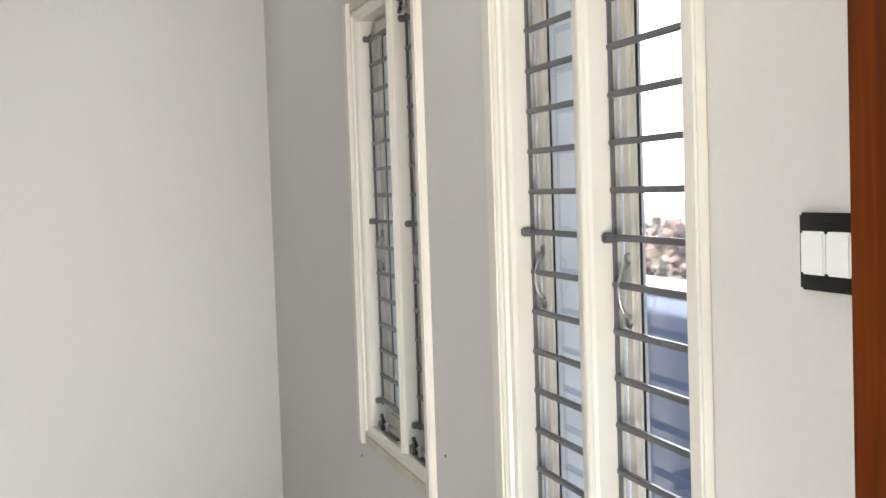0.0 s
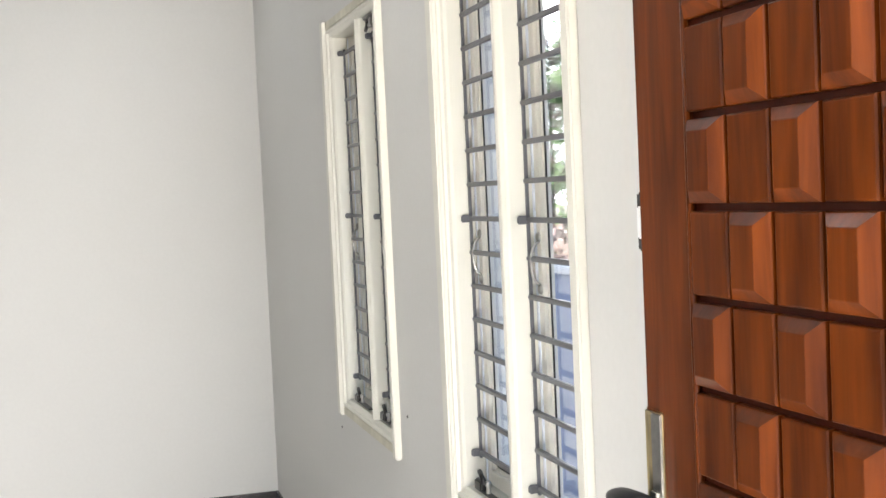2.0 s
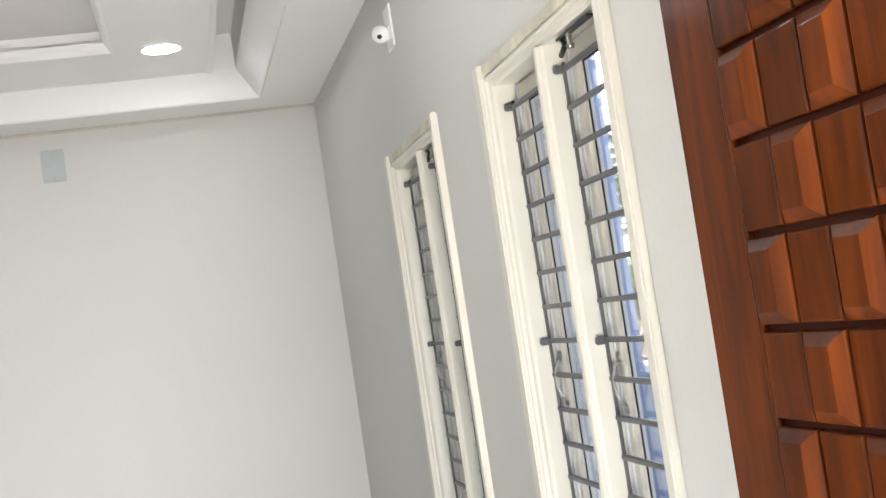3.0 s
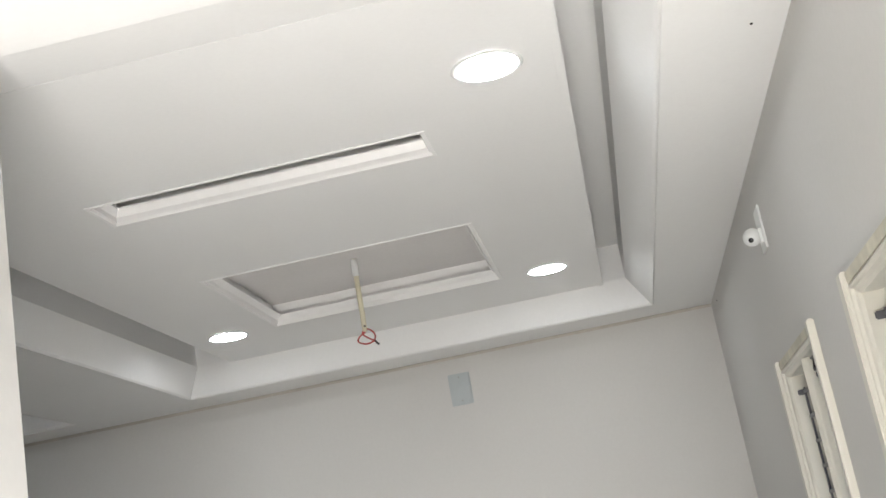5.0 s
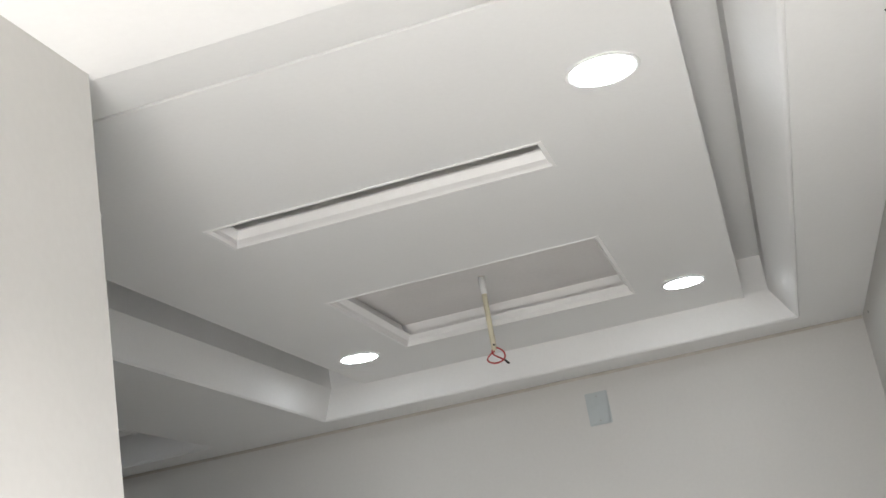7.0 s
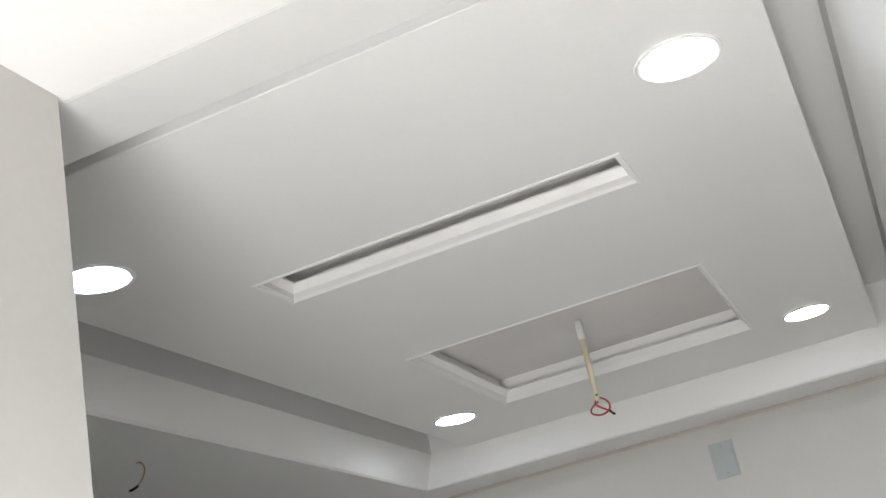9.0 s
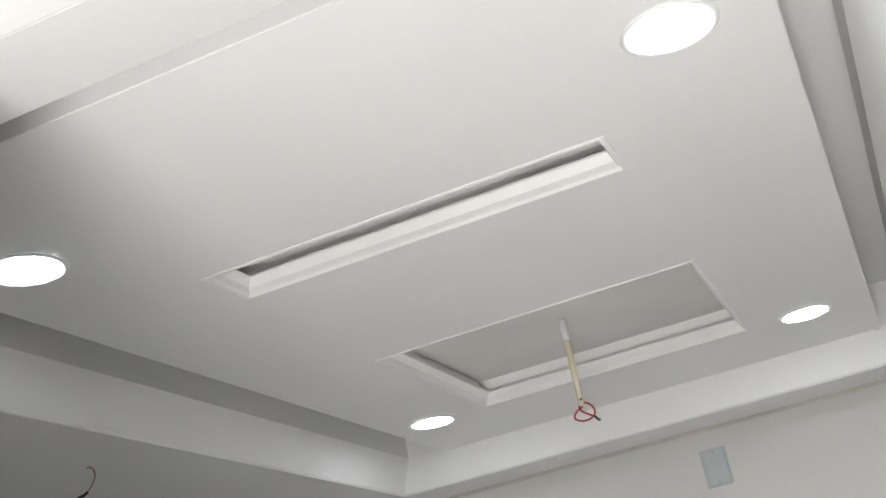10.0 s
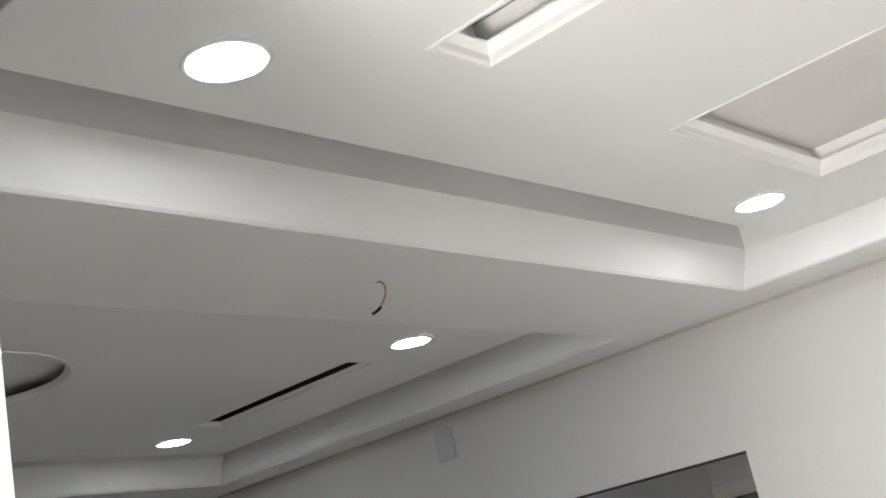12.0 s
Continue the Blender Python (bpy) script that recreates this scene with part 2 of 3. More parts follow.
structure("porch_floor", box(-3.2, 0.6, -8.4, -5.45, -0.9, -0.01), FLOOR, "pale tiled porch floor before the entrance", "floor")
structure("floor", box(-7.2, 0.23, -5.5, 3.2, -0.12, 0.0), FLOOR, "polished pale cream floor of the hall", "floor")
# last hole: unseen opening added to let daylight into the passage
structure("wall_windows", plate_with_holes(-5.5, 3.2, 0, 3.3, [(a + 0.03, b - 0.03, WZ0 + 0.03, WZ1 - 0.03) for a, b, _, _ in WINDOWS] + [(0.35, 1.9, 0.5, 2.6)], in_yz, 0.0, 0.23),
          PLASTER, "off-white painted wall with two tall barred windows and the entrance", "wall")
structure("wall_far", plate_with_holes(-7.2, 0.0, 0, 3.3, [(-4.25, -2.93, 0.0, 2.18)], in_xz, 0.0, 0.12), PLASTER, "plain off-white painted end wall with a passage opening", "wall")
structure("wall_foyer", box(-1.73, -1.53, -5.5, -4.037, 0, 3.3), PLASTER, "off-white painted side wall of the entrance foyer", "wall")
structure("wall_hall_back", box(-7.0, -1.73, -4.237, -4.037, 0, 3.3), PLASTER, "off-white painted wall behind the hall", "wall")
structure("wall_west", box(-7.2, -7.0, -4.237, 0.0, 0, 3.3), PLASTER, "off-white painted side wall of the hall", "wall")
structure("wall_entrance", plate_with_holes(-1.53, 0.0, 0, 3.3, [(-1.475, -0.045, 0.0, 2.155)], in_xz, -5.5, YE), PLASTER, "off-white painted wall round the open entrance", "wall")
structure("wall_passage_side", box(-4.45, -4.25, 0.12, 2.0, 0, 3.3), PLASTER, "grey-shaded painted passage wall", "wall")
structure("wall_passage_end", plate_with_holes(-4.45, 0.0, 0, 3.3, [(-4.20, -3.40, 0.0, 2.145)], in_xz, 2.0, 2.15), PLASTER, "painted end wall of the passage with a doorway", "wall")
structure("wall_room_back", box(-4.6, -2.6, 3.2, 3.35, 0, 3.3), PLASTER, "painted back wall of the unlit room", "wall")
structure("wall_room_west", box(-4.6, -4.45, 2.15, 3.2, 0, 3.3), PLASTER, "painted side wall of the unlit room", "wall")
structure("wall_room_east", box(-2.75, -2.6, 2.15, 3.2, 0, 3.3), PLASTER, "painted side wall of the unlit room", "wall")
structure("ceiling_slab", box(-7.2, 0.23, -5.5, 3.2, 3.3, 3.45), GYPSUM, "concrete roof slab", "ceiling")
structure("skirting_far", box(-2.93, -0.012, -0.012, 0.0, 0, 0.1), SKIRT, "dark stone skirting along the end wall", "skirting")
structure("skirting_windows", box(-0.012, 0.0, YE, 0.0, 0, 0.1), SKIRT, "dark stone skirting under the windows", "skirting")
structure("joint_strip", box(-6.99, -0.004, -0.003, 0.0, H - 0.015, H - 0.001), material("bare_putty", (0.57, 0.53, 0.48), 0.7, grain=(25, 0.08), stain=(2.5, 0.15)), "beige unpainted putty strip under the ceiling joint", "trim")
# near-black strip added to paint the shade on the opening's underside
structure("opening_shade_strip", box(-4.25, -2.93, 0.003, 0.06, 2.173, 2.183), material("painted_head_shade", (0.03, 0.026, 0.024), 0.5), "dark strip painting the shade under the head of the passage opening", "lining")

# ceiling: a lowered border with two trays
T1 = (-2.60, -0.285, -4.02, -0.30)       # outer edges of the tray by the windows
C1 = (-2.525, -0.39, -4.012, -0.335)      # top of its cornice
P1 = (-2.355, -0.503, -3.62, -0.30)     # its dropped panel
T2 = (-6.05, -3.22, -3.90, -0.25)
C2 = (-5.96, -3.31, -3.80, -0.275)
P2 = (-5.80, -3.575, -3.70, -0.385)
structure("ceiling_border", plate_with_holes(-7.0, 0.0, -4.037, 0.0, [T1, T2], in_xy, H, H + 0.012), GYPSUM, "smooth white lowered ceiling border", "ceiling")
structure("ceiling_foyer", box(-1.53, 0.0, YE, -4.037, H, H + 0.012), GYPSUM, "smooth white lowered foyer ceiling", "ceiling")
structure("ceiling_passage", box(-4.25, 0.0, 0.12, 2.0, 2.9, 2.95), GYPSUM, "white passage ceiling", "ceiling")


def cornice(name, outer, top, lip):
    x0, x1, y0, y1 = outer
    a0, a1, b0, b1 = top
    e = 0.008
    bm = ring([(x0, x1, y0, y1, H + 0.004), (x0 + e, x1 - e, y0 + e, y1 - e, H - lip), (x0 + 2 * e, x1 - 2 * e, y0 + 2 * e, y1 - 2 * e, H + 0.008 - lip),
               (a0, a1, b0, b1, ZP + 0.008), (a0, a1, b0, b1, ZS)])
    if lip > 0:
        # the lip dies out towards the foyer, where the edge is flush
        for v in bm.verts:
            if v.co.z < H + 0.003 and v.co.y < (y0 + y1) / 2:
                v.co.z += lip + 0.002
    return structure(name, bm, GYPSUM, "sloping white plaster cornice round the ceiling tray", "cornice")


cornice("cornice_near_windows", T1, C1, 0.006)
cornice("cornice_inner", T2, C2, -0.003)
structure("cornice_ramp", slab([-2.60, -0.285], [-4.02, -3.785], lambda u, v: True, lambda u, v, w: (u, v, w + 0.045 * (v + 4.02) / 0.235), H + 0.001, H + 0.013), GYPSUM, "gently rising white plaster cornice beside the foyer", "cornice")
structure("tray_top_near_windows", box(-2.7, -0.2, -4.03, -0.2, ZS, ZS + 0.02), GYPSUM, "white top of the ceiling tray", "ceiling")
structure("tray_top_inner", box(-6.2, -3.1, -4.0, -0.1, ZS, ZS + 0.02), GYPSUM, "white top of the ceiling tray", "ceiling")

S1 = (-1.926, -0.919, -2.806, -2.603)
S2 = (-1.949, -0.928, -1.816, -0.877)
S3 = (-5.19, -4.08, -1.05, -0.87)
structure("ceiling_panel_near_windows", plate_with_holes(*P1, [S1, S2], in_xy, ZP, ZP + 0.03), GYPSUM, "dropped white gypsum ceiling panel with two recesses", "ceiling")


def panel_lip(name, p):
    x0, x1, y0, y1 = p
    w = 0.022
    bm = box(x1 - w, x1 + 0.003, y0 - 0.003, y1, ZP - 0.005, ZP + 0.032, 0.002)
    box(x0, x1 - w, y0 - 0.003, y0 + w, ZP - 0.005, ZP + 0.06, 0.002, bm)
    return structure(name, bm, GYPSUM, "thin raised trim along the ceiling panel's edge", "trim")


panel_lip("panel_trim_near_windows", P1)


def recess(name, r, back_z, inset, top, deep, closed=True, back=GYPSUM):
    """A moulded frame round an opening in a panel, with a plate above it."""
    x0, x1, y0, y1 = r
    s = lambda d, z: (x0 + d, x1 - d, y0 + d, y1 - d, z)
    bm = ring([s(-0.006, ZP + 0.004), s(-0.004, ZP - 0.0025), s(0.006, ZP - 0.0025), s(0.008, ZP + 0.007), s(0.012, ZP + 0.007), s(0.013, ZP + 0.004), s(inset * 0.5, ZP + (top - ZP) * 0.5), s(inset, top), s(inset, top + 0.006), s(inset - deep, top + 0.006)] + ([s(inset - deep, back_z)] if closed else []))
    structure(name + "_moulding", bm, MOULD, "stepped white plaster moulding round a ceiling recess", "moulding")
    structure(name + "_back", box(x0 - 0.06, x1 + 0.06, y0 - 0.06, y1 + 0.06, back_z, back_z + 0.012), back, "plate above a ceiling recess", "ceiling")


# both backs carry the recess shade in their colour
recess("long_recess", S1, 3.04, 0.025, 2.928, 0.09, back=RECESS_SHADE)
recess("fan_recess", S2, 2.984, 0.032, 2.923, 0.04, back=RECESS_SHADE)

# inner tray: panel with a round recess and a long one
CIRCLE = (-4.49, -2.59, 0.42)


def round_hole_panel():
    bm = plate_with_holes(*P2, [S3, (CIRCLE[0] - 0.6, CIRCLE[0] + 0.6, CIRCLE[1] - 0.6, CIRCLE[1] + 0.6)], in_xy, ZP, ZP + 0.03)
    n = 64
    for z, keep in ((ZP, 0), (ZP + 0.03, 1)):
        inner = [bm.verts.new((CIRCLE[0] + CIRCLE[2] * math.cos(2 * math.pi * k / n), CIRCLE[1] + CIRCLE[2] * math.sin(2 * math.pi * k / n), z)) for k in range(n)]
        outer = []
        for k in range(n):
            c, s = math.cos(2 * math.pi * k / n), math.sin(2 * math.pi * k / n)
            f = 0.6 / max(abs(c), abs(s))
            outer.append(bm.verts.new((CIRCLE[0] + f * c, CIRCLE[1] + f * s, z)))
        for k in range(n):
            bm.faces.new([inner[k], inner[(k + 1) % n], outer[(k + 1) % n], outer[k]])
    return bm


structure("ceiling_panel_inner", round_hole_panel(), GYPSUM, "dropped white gypsum ceiling panel with a round recess", "ceiling")
panel_lip("panel_trim_inner", P2)
# back and sides coloured black to paint the unlit void above the slot
recess("dark_recess", S3, 3.03, 0.03, 2.899, 0.01, False, GASKET_AND_VOID)
structure("painted_void_lining", ring([(S3[0] + 0.019, S3[1] - 0.019, S3[2] + 0.019, S3[3] - 0.019, z) for z in (2.904, 3.031)]), GASKET_AND_VOID, "black sides painting the shade above the slot in the ceiling", "lining")
structure("round_recess_moulding", lathe([(0.425, ZP + 0.004), (0.42, ZP - 0.003), (0.405, ZP - 0.003), (0.395, ZP + 0.008), (0.39, 2.905), (0.405, 2.909)], 64, Matrix.Translation((CIRCLE[0], CIRCLE[1], 0))), GYPSUM, "round white plaster moulding of a ceiling recess", "moulding")
structure("round_recess_back", lathe([(0.0, 2.945), (0.5, 2.945), (0.5, 2.957), (0, 2.957)], 48, Matrix.Translation((CIRCLE[0], CIRCLE[1], 0))), GYPSUM, "white plate above the round ceiling recess", "ceiling")

# ---- ceiling lights and fittings ----


def downlight(x, y):
    top = tagged(new("downlight"), "round recessed white LED downlight, switched on", "ceiling light", "ceiling downlights")
    top.location = (x, y, ZP)
    part("bezel", lathe([(0.080, -0.001), (0.091, -0.001), (0.0925, -0.003), (0.088, -0.006), (0.080, -0.0045), (0.080, -0.001)], 48), WHITEPLASTIC, top, "thin white rim", True)
    part("diffuser", lathe([(0.0, -0.0042), (0.06, -0.0042), (0.0795, -0.0036), (0.0795, -0.001), (0.0, -0.001)], 48), LAMP, top, "glowing white diffuser")
    return top


first = downlight(-2.175, -0.875)
for x, y in ((-0.725, -0.875), (-0.690, -3.150), (-2.150, -3.158), (-3.79, -0.95), (-5.50, -0.94)):
    copy_thing(first, pose(x, y, ZP))

pipe = tagged(new("fan_conduit"), "ivory plastic conduit hanging from the ceiling with red wires", "conduit")
pipe.location = (-1.466, -1.334, 2.982)
part("tube", lathe([(0.0, 0), (0.0105, 0), (0.0105, -0.300), (0.0085, -0.301), (0.0085, -0.28), (0, -0.28)], 20), PVC, pipe, "", True)
part("coupling", lathe([(0.0105, -0.002), (0.0135, -0.002), (0.0135, -0.070), (0.0105, -0.073)], 20), WHITEPLASTIC, pipe, "white coupling", True)
part("screw", lathe([(0, -0.0145), (0.004, -0.0145), (0.004, -0.010)], 10, Matrix.Translation((0, 0, -0.278)) @ pose(0, 0, 0, -70, 0, 20)), BLACKTAPE, pipe, "dark screw")
part("wire_loop", tube(curve((0.003, 0, -0.29), (0.055, -0.01, -0.31), (0.05, 0.0, -0.36), (-0.01, 0.0, -0.352)) + curve((-0.012, 0, -0.350), (-0.05, 0.01, -0.338), (-0.04, 0.02, -0.315), (0.0, 0.0, -0.305), 10), 0.0032), REDWIRE, pipe, "looped red wire", True)
part("wire_loop", tube(curve((-0.003, 0.002, -0.29), (-0.03, 0.0, -0.32), (0.02, -0.01, -0.33), (0.042, -0.012, -0.358)), 0.0032), REDWIRE, pipe, "red wire", True)
part("taped_end", tube([(0.036, -0.011, -0.348), (0.045, -0.013, -0.362), (0.052, -0.014, -0.366)], 0.0042), BLACKTAPE, pipe, "black taped wire end", True)

wire = tagged(new("loose_wire"), "tan loose wire with a taped end hanging from the ceiling", "wire")
wire.location = (-2.872, -2.074, H)
part("lead", tube(curve((0, 0, 0), (0.035, 0.0, 0.0), (0.05, -0.005, -0.05), (-0.005, -0.01, -0.085)), 0.0028), TANWIRE, wire, "", True)
part("taped_end", tube([(0.005, -0.01, -0.080), (-0.012, -0.012, -0.088), (-0.030, -0.012, -0.090)], 0.0048), BLACKTAPE, wire, "black taped end", True)


def cover_plate(x0, x1, z0, z1):
    top = tagged(new("cover_plate"), "pale grey plastic blanking plate high on the wall", "cover plate", "wall cover plates")
    top.location = ((x0 + x1) / 2, 0, (z0 + z1) / 2)
    w, h = (x1 - x0) / 2, (z1 - z0) / 2
    part("plate", box(-w, w, -0.007, 0, -h, h, 0.003), VENTPLASTIC, top)
    part("raised_face", box(-w + 0.007, w - 0.007, -0.0095, -0.0068, -h + 0.007, h - 0.007, 0.0015), VENTPLASTIC, top)
    for s in (-1, 1):
        part("screw", lathe([(0, 0.0016), (0.003, 0.0012), (0.0035, 0)], 10, Matrix.Translation((0, -0.0095, s * (h - 0.02))) @ pose(0, 0, 0, 90)), STEEL, top)
    return top


cover_plate(-1.353, -1.243, 2.499, 2.659)
cover_plate(-4.605, -4.48, 2.525, 2.685)

dome = tagged(new("dome_camera"), "small white dome camera on a square wall plate", "camera")
dome.location = (0, -2.20, 2.55)
part("wall_plate", box(-0.006, 0, -0.055, 0.055, -0.07, 0.07, 0.002), WHITEPLASTIC, dome)
part("collar", lathe([(0.0, -0.004), (0.024, -0.004), (0.021, 0.012), (0, 0.012)], 24, pose(-0.002, 0, -0.015, 0, -90, 0)), WHITEPLASTIC, dome, "", True)
part("ball", lathe([(0.029 * math.sin(math.pi * k / 14), -0.029 * math.cos(math.pi * k / 14)) for k in range(15)], 28, pose(-0.034, 0, -0.018, 0, -90, 0)), WHITEPLASTIC, dome, "", True)
part("lens", lathe([(0, 0.031), (0.005, 0.0307), (0.008, 0.0292), (0.008, 0.02)], 20, pose(-0.034, 0, -0.018, 118, 0, -20)), BLACKPLATE, dome, "black lens", True)


# ---- windows ----
def frame_moulding(y0, y1, z0, z1, steps, wide=0.0):
    """Rectangular frame in the wall's plane: steps of (inset, x); the side at y0 is wider from the inset of 0.056 on."""
    bm = bmesh.new()
    loops = []
    for d, x in steps:
        e = d + wide if d > 0.056 else d
        loops.append([bm.verts.new(p) for p in ((x, y0 + e, z0 + d), (x, y1 - d, z0 + d), (x, y1 - d, z1 - d), (x, y0 + e, z1 - d))])
    for a, b in zip(loops, loops[1:] + loops[:1]):
        for i in range(4):
            bm.faces.new([a[i], a[(i + 1) % 4], b[(i + 1) % 4], b[i]])
    return bm


def window(index, y0, y1, m0, m1):
    top = tagged(new("window_%d" % index), "tall cream wooden window with grey horizontal bars", "window", kind="structure")
    top.location = (0, y1, 0)
    w = y1 - y0
    m0, m1, q = m0 - y1, m1 - y1, 0.06
    # casing, frame and mullion
    fy0, fy1 = -w + 0.005, -0.022
    for a, b in ((-w, -w + 0.036), (-0.050, 0.0)):
        bm = box(-0.021, 0.0, a, b, WZ0, WZ1, 0.004)
        part("side_casing", box(-0.017, -0.002, b if a < -0.1 else a - 0.007, b + 0.007 if a < -0.1 else a, WZ0 + 0.02, WZ1 - 0.02, 0.002, bm), CREAM, top, "cream painted side board")
    part("head_casing", box(-0.010, 0.0, -w + 0.0365, -0.0505, WZ1 - 0.034, WZ1 - 0.003, 0.003), SILL, top, "dusty cream head trim")
    part("sill_casing", box(-0.009, 0.0, -w + 0.0365, -0.0505, WZ0 + 0.003, WZ0 + 0.034, 0.003), SILL, top, "stained cream sill trim")
    part("frame", frame_moulding(fy0, fy1, WZ0, WZ1, [(0.0305, 0.05), (0.0345, -0.009), (0.039, -0.012), (0.043, -0.009), (0.045, -0.002), (0.050, 0.0), (0.055, 0.002), (q, 0.009), (q, 0.056), (0.058, 0.060), (0.058, 0.1), (0.0305, 0.1)], 0.022), CREAM, top, "cream moulded frame")
    bm = bmesh.new()
    prof = [(m0, 0.09), (m0, 0.009), (m0 + 0.003, 0.003), (m0 + 0.008, 0.0), (m0 + 0.012, -0.004), (m0 + 0.018, -0.006), (m0 + 0.024, -0.004), (m0 + 0.028, -0.001), (m0 + 0.034, -0.001), (m1 - 0.008, 0.006), (m1, 0.011), (m1, 0.09)]
    lo = [bm.verts.new((x, y, WZ0 + q)) for y, x in prof]
    hi = [bm.verts.new((x, y, WZ1 - q)) for y, x in prof]
    for i in range(len(prof)):
        k = (i + 1) % len(prof)
        bm.faces.new([lo[i], lo[k], hi[k], hi[i]])
    part("mullion", bm, CREAM, top, "cream moulded mullion")
    za, zb = WZ0 + q, WZ1 - q
    for a, b in ((m1, fy1 - q), (fy0 + q + 0.022, m0)):
        # bars: uprights at both sides, long bars at foot, middle and head
        for y in (a + 0.004, b - 0.004):
            part("grille_upright", box(0.0425, 0.0495, y - 0.0035, y + 0.0035, 0.925, 2.075, 0.001), BARPAINT, top)
        for i in range(15):
            z = 0.94 + 0.08 * i
            longer = i in (0, 7, 14)
            part("grille_bar", box(0.0395, 0.051, a + 0.001, b - (0.001 if not longer else 0.0005), z - 0.0055, z + 0.0055, 0.002), BARPAINT, top)
            if longer:
                part("bar_clip", box(0.022, 0.048, b - 0.012, b - 0.0002, z - 0.009, z + 0.009, 0.003), BARPAINT, top)
        # shutter behind the bars
        f0, f1, g0, g1 = a + 0.002, b - 0.002, za + 0.004, zb - 0.004
        sh = part("shutter", frame_moulding(f0, f1, g0, g1, [(0.0, 0.088), (0.0, 0.062), (0.002, 0.060), (0.034, 0.060), (0.036, 0.062), (0.036, 0.088)]), SHUTTER, top, "grey-white shutter frame")
        part("glazing_bead", frame_moulding(f0 + 0.036, f1 - 0.036, g0 + 0.036, g1 - 0.036, [(0.0, 0.076), (0.0, 0.070), (0.006, 0.0705), (0.008, 0.076)]), CREAM, sh, "white glazing bead")
        part("gasket", frame_moulding(f0 + 0.044, f1 - 0.044, g0 + 0.044, g1 - 0.044, [(0.0, 0.0765), (0.0, 0.072), (0.004, 0.073), (0.004, 0.0765)]), GASKET_AND_VOID, sh, "black rubber gasket")
        pane = part("pane", box(0.074, 0.077, f0 + 0.038, f1 - 0.038, g0 + 0.038, g1 - 0.038), GLASS, sh, "clear glass pane")
        pane.visible_shadow = False
        # thin added strip whose colour imitates reflected sky
        part("sky_light_strip", box(0.0575, 0.0604, f1 - 0.0125, f1 - 0.001, g0, g1, 0.0006), SKY_STRIP, sh, "pale blue strip painting sky light on the shutter's edge")
        hy = f1 - 0.024
        part("shutter_handle", tube(curve((0.060, hy, 1.455), (0.034, hy, 1.448), (0.034, hy, 1.372), (0.060, hy, 1.365), 12), 0.0035), STEEL, sh, "steel pull handle", True)
        for z in (1.464, 1.356):
            part("handle_rose", lathe([(0, 0.006), (0.008, 0.005), (0.011, 0.0)], 16, Matrix.Translation((0.060, hy, z)) @ pose(0, 0, 0, 0, -90, 0)), STEEL, sh, "", True)
        for z, s in ((za + 0.006, 1), (zb - 0.012, -1)) if a < m0 - 0.1 else ((za + 0.006, 1),):
            st = part("window_stay", box(0.012, 0.028, (a + b) / 2 - 0.10, (a + b) / 2 + 0.09, z, z + 0.005, 0.001), DARKSTEEL, top, "dark metal window stay")
            part("stay_knob", lathe([(0, 0.030), (0.006, 0.029), (0.009, 0.022), (0.005, 0.014), (0.007, 0.0)], 14, Matrix.Translation((0.020, (a + b) / 2 + 0.03, z + 0.004)) if s > 0 else Matrix.Translation((0.020, (a + b) / 2 + 0.03, z)) @ pose(0, 0, 0, 180)), STEEL, st, "steel knob", True)
            part("stay_lever", tube([(0.020, (a + b) / 2 + 0.07, z + s * 0.004), (0.016, (a + b) / 2 + 0.05, z + (0.028 if s > 0 else -0.018)), (0.018, (a + b) / 2 + 0.085, z + (0.045 if s > 0 else -0.030))], 0.006), DARKSTEEL, st, "", True)
            if s > 0:
                part("stay_bracket", box(0.008, 0.029, (a + b) / 2 + 0.055, (a + b) / 2 + 0.10, z if s > 0 else z - 0.028, z + 0.028 if s > 0 else z + 0.004, 0.004), DARKSTEEL, st)
    return top


window(1, *WINDOWS[0])
window(2, *WINDOWS[1])

# ---- switch plate ----
sw = tagged(new("switch_board"), "glossy black switch plate with white rocker switches", "switch")
sw.location = (0, -4.325, 1.46)
part("plate", box(-0.011, 0, -0.165, 0, 0, 0.09, 0.003), BLACKPLATE, sw, "glossy black frame")
part("grid", box(-0.013, -0.009, -0.155, -0.010, 0.012, 0.078, 0.001), BLACKPLATE, sw)
for i in range(3):
    y = -0.012 - 0.049 * i
    part("rocker", box(-0.0175, -0.012, y - 0.0465, y, 0.019, 0.069, 0.0025), WHITEPLASTIC, sw, "white rocker switch")


# ---- entrance door, folded back against the wall ----
door = tagged(new("door_1"), "varnished reddish teak entrance door carved in blocks, standing open", "door", kind="structure")
door.matrix_world = pose(-0.141, -4.607, 0, 0, 0, 1.4)
COLS, ROWS_N, PW, PH = 5, 16, 0.087, 0.107
DW = 0.13 * 2 + COLS * PW
ZB, ZT = 0.248, 0.248 + ROWS_N * PH
part("core", box(0.008, 0.040, -DW + 0.002, -0.002, 0.012, 2.088), GROOVE, door, "dark grooved backing")
part("stile", box(0.0, 0.0395, -0.130, 0, 0.01, 2.09, 0.003), WOOD, door)
part("stile", box(0.0, 0.0395, -DW, -DW + 0.130, 0.01, 2.09, 0.003), WOOD, door)
part("rail", box(0.0005, 0.0395, -DW + 0.130, -0.130, ZT, 2.089, 0.003), WOOD, door)
part("rail", box(0.0005, 0.0395, -DW + 0.130, -0.130, 0.011, ZB, 0.003), WOOD, door)
for s in (0.130, DW - 0.130):
    part("bead", tube([(0.001, -s, ZB), (0.001, -s, ZT)], 0.005, 8), WOOD, door, "", True)


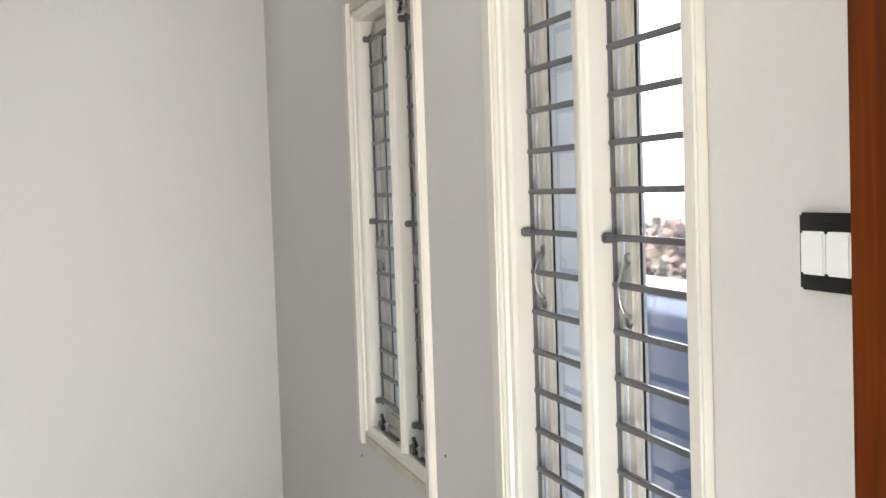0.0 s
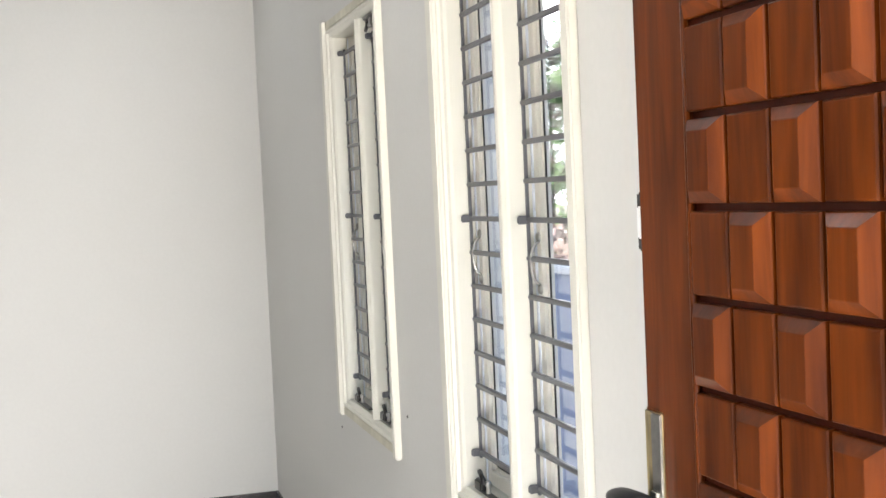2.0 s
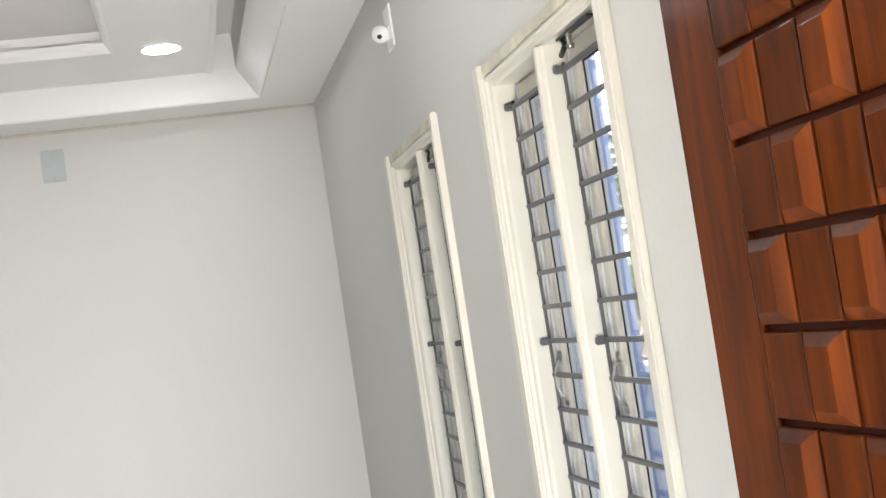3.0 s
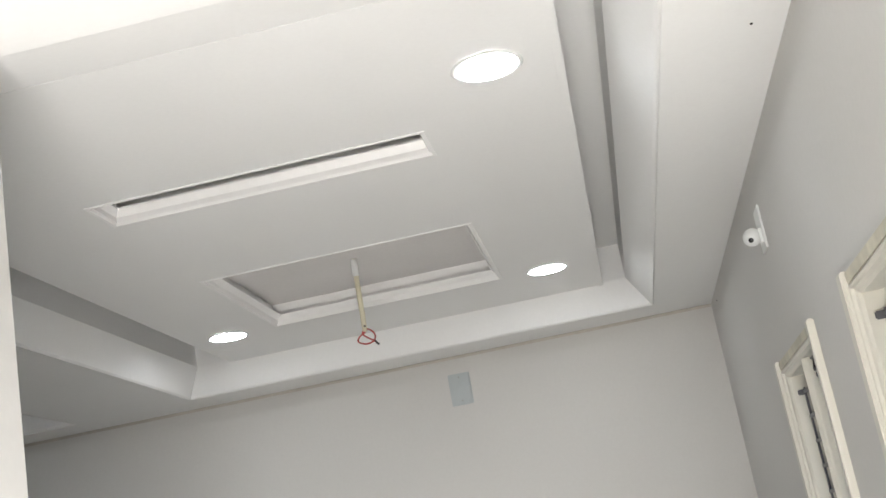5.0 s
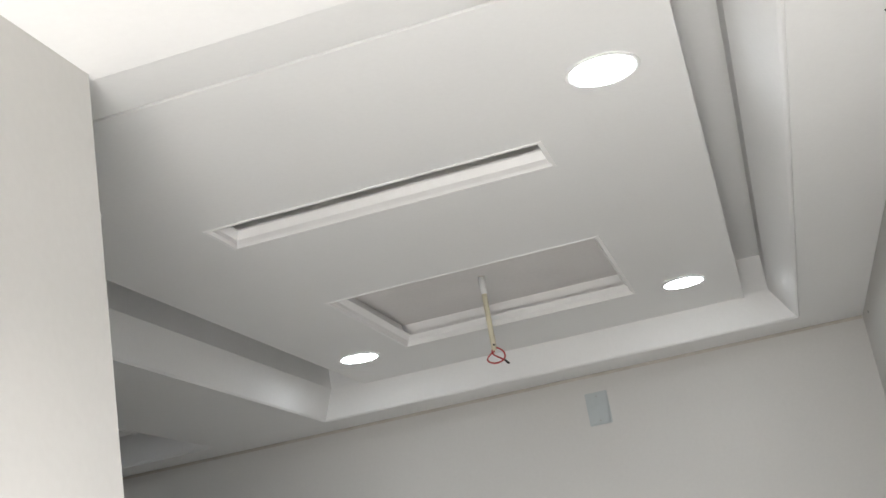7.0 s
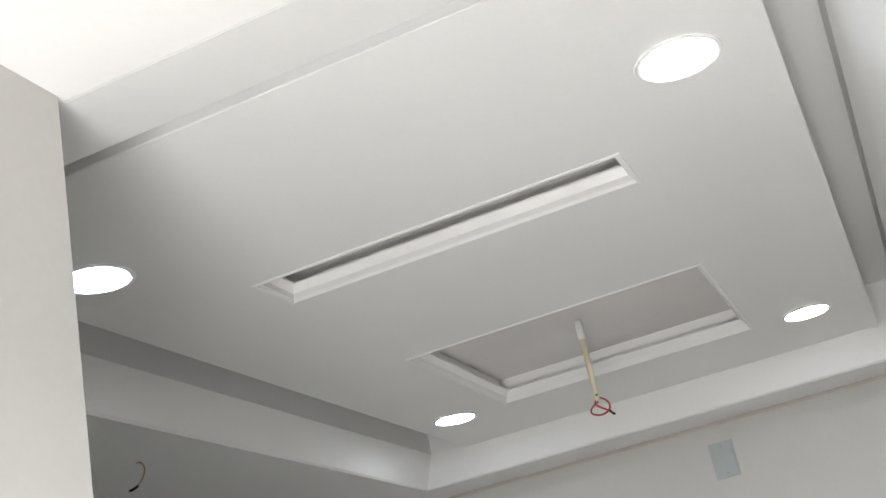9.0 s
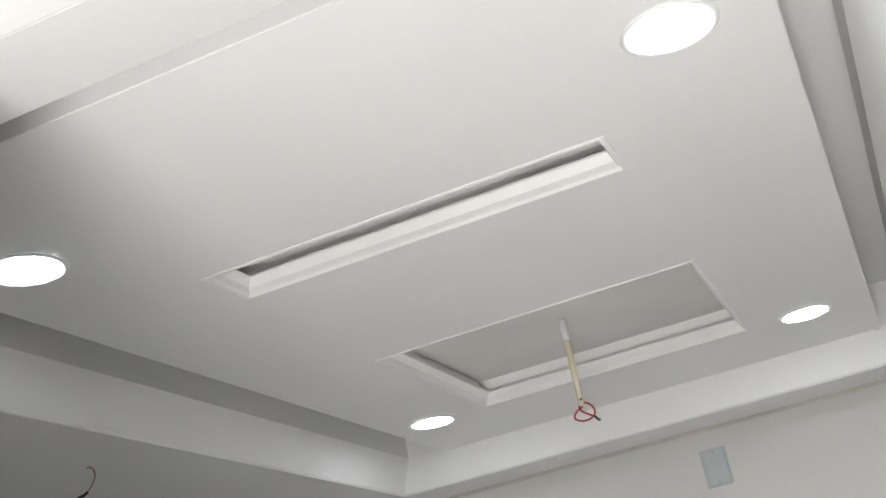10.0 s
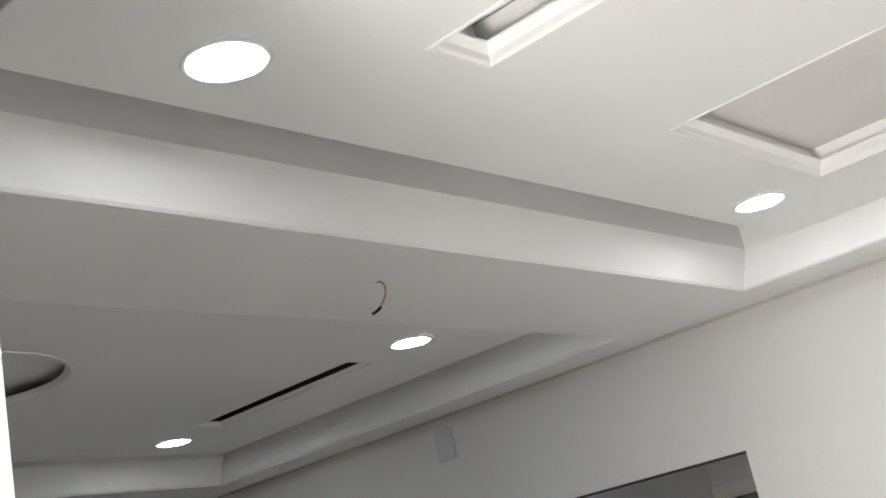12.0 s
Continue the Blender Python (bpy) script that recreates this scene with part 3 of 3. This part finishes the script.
def block_mesh(pyramid):
    bm = bmesh.new()
    a, b = PW / 2 - 0.0035, PH / 2 - 0.0045
    if pyramid:
        levels = [(0, 0.010), (0, -0.001), (0.0015, -0.003), (0.0165, -0.0132), (0.018, -0.0137)]
    else:
        levels = [(0, 0.010), (0, -0.0005), (0.0015, -0.0025), (0.003, -0.003)]
    loops = [[bm.verts.new((x, sy * (a - d), sz * (b - d * 0.85))) for sy, sz in ((-1, -1), (1, -1), (1, 1), (-1, 1))] for d, x in levels]
    for p, q in zip(loops, loops[1:]):
        for i in range(4):
            bm.faces.new([p[i], p[(i + 1) % 4], q[(i + 1) % 4], q[i]])
    bm.faces.new(loops[-1])
    bmesh.ops.recalc_face_normals(bm, faces=bm.faces)
    me = bpy.data.meshes.new("carved_block" if pyramid else "flat_block")
    bm.to_mesh(me)
    bm.free()
    me.materials.append(WOOD)
    return me


BLOCKS = (block_mesh(False), block_mesh(True))
for r in range(ROWS_N):
    for c in range(COLS):
        ob = new("block", BLOCKS[(r + c + 1) % 2])
        ob.parent = door
        ob.location = (0.0, -0.130 - PW * (c + 0.5), ZB + PH * (r + 0.5))

lock = part("lock_case", box(-0.003, 0.0425, -0.046, 0.0025, 1.00, 1.275, 0.003), BRASS, door, "worn brass lock plate on the door's edge")
part("steel_face", box(-0.006, -0.0025, -0.046, -0.020, 1.00, 1.272, 0.0015), STEEL, lock, "brushed steel face")
part("lever_rose", box(-0.012, -0.005, -0.042, -0.022, 1.135, 1.175, 0.003), STEEL, lock)
part("lever", tube(curve((-0.010, -0.032, 1.155), (-0.040, -0.038, 1.160), (-0.030, 0.012, 1.160), (-0.026, 0.062, 1.148), 10), [0.010, 0.012, 0.014, 0.015, 0.015, 0.015, 0.014, 0.013, 0.011, 0.008], 10), material("black_lever", (0.006, 0.006, 0.007), 0.5, grain=(60, 0.2), bump=0.0, spec=0.25), lock, "black curved lever", True)
for z in (0.3, 1.05, 1.8):
    part("hinge", tube([(0.030, -DW - 0.006, z - 0.05), (0.030, -DW - 0.006, z + 0.05)], 0.007, 10), STEEL, door, "steel hinge knuckle", True)

frame1 = tagged(new("door_frame"), "white painted frame of the entrance opening", "door frame", kind="structure")
for name, a in (("jamb", (-0.10, -0.045, -5.46, YE - 0.004, 0, 2.105)), ("jamb", (-1.475, -1.42, -5.46, YE - 0.004, 0, 2.105)), ("head", (-1.475, -0.045, -5.46, YE - 0.004, 2.106, 2.155))):
    part(name, box(*a, 0.004), CREAM, frame1)

# doorway at the passage's end
frame2 = tagged(new("door_frame"), "cream painted door frame in the passage", "door frame", kind="structure")
for name, a in (("jamb", (-4.25, -4.17, 1.975, 2.10, 0, 2.138)), ("jamb", (-3.43, -3.35, 1.975, 2.10, 0, 2.138)), ("head", (-4.25, -3.35, 1.975, 2.10, 2.139, 2.198)), ("inner_head", (-4.168, -3.432, 1.992, 2.04, 2.118, 2.138))):
    part(name, box(*a, 0.006), CREAM, frame2)

# ---- outside ----
structure("rubble_bank", box(2.95, 5.35, -2.2, 12.2, -0.9, 0.85, 0.1), EARTH, "bank of dry earth under the rubble", "ground")
structure("ground", box(-600, 600, -600, 600, -1.4, -0.9), EARTH, "dry bare ground outside", "ground")
wing = structure("neighbour_wall", box(0.24, 2.16, 1.6, 1.85, -0.9, 4.2), LAVENDER, "lavender rendered outside wall with shallow ribs", "wall")
for i in range(9):
    part("rendered_rib", box(0.55 + 0.19 * i, 0.58 + 0.19 * i, 1.588, 1.602, -0.9, 4.2, 0.004), LAVENDER, wing)
yard = structure("compound_wall", box(2.5, 2.65, -14, 9, -0.9, 0.93), LAVENDER, "pale lavender compound wall with a white coping", "wall")
part("coping", box(2.46, 2.69, -14, 9, 0.931, 0.985, 0.008), COPING, yard, "white coping")
structure("backdrop", box(-60, 240, 150, 150.5, -1.4, 90), glowing("white_haze", (0.93, 0.97, 1.0), 2.2), "bright white hazy sky in the distance", "sky")
structure("neighbour_roof_edge", box(5.5, 5.7, -4, 26, -0.9, 1.1), COPING, "low white boundary wall beyond the yard", "wall")
random.seed(4)
bm = bmesh.new()
for i in range(2600):
    m = Matrix.Translation((random.uniform(3.0, 5.3), random.uniform(-2, 12), random.uniform(0.6, 1.2))) @ Euler([random.uniform(0, 6) for _ in range(3)]).to_matrix().to_4x4() @ Matrix.Diagonal((random.uniform(0.04, 0.13), random.uniform(0.03, 0.08), random.uniform(0.02, 0.06), 1))
    bmesh.ops.create_cube(bm, size=1, matrix=m)
tagged(mesh_object("rubble_heap", bm, BRICK), "heap of broken red brick and plaster rubble", "rubble", kind="stuff")


def tree(x, y, height, radius, seed):
    rnd = random.Random(seed)
    top = tagged(new("tree"), "small leafy green tree behind the compound wall", "tree")
    top.location = (x, y, -0.9)
    trunk = tube([(0, 0, 0), (0.05, 0.02, height * 0.25), (-0.03, 0.05, height * 0.5), (0.02, 0, height * 0.8)], [0.07, 0.055, 0.045, 0.02], 10)
    tips = []
    for i in range(34):
        z = height * rnd.uniform(0.40, 0.90)
        a, r = rnd.uniform(0, 6.28), radius * rnd.uniform(0.5, 1.0)
        tip = Vector((r * math.cos(a), r * math.sin(a), z + rnd.uniform(0.05, 0.5)))
        tube([(0, 0, z), tuple(tip * 0.5 + Vector((0, 0, z * 0.5 + 0.05))), tuple(tip)], [0.02, 0.012, 0.005], 6, trunk)
        tips.append((Vector((0, 0, z)), tip))
    part("trunk", trunk, BARK, top)
    verts, faces = [], []
    for base, tip in tips:
        for j in range(75):
            p = base.lerp(tip, rnd.uniform(0.35, 1.08)) + Vector((rnd.gauss(0, 0.10), rnd.gauss(0, 0.10), rnd.gauss(0, 0.10)))
            d = Vector((rnd.gauss(0, 1), rnd.gauss(0, 1), rnd.gauss(-0.3, 0.7))).normalized()
            s = d.orthogonal().normalized() * rnd.uniform(0.024, 0.042)
            n = len(verts)
            l = rnd.uniform(0.09, 0.16)
            verts += [p, p + d * l * 0.45 + s, p + d * l, p + d * l * 0.45 - s]
            faces.append((n, n + 1, n + 2, n + 3))
    me = bpy.data.meshes.new("crown")
    me.from_pydata([tuple(v) for v in verts], [], faces)
    me.materials.append(LEAF)
    new("crown", me).parent = top
    return top


tree(4.06, 6.3, 4.6, 0.56, 3)


def nail(x, y, z, rx, ry):
    top = tagged(new("nail"), "small dark nail head in the painted surface", "nail", "nails")
    top.matrix_world = pose(x, y, z, rx, ry)
    part("head", lathe([(0, 0.003), (0.0035, 0.0022), (0.0042, 0)], 10), DARKSTEEL, top)


nail(0, -1.798, 0.741, 0, -90)
nail(0, -2.772, 0.941, 0, -90)
nail(0, -0.317, 2.70, 0, -90)
nail(-0.08, -3.358, H, 180, 0)
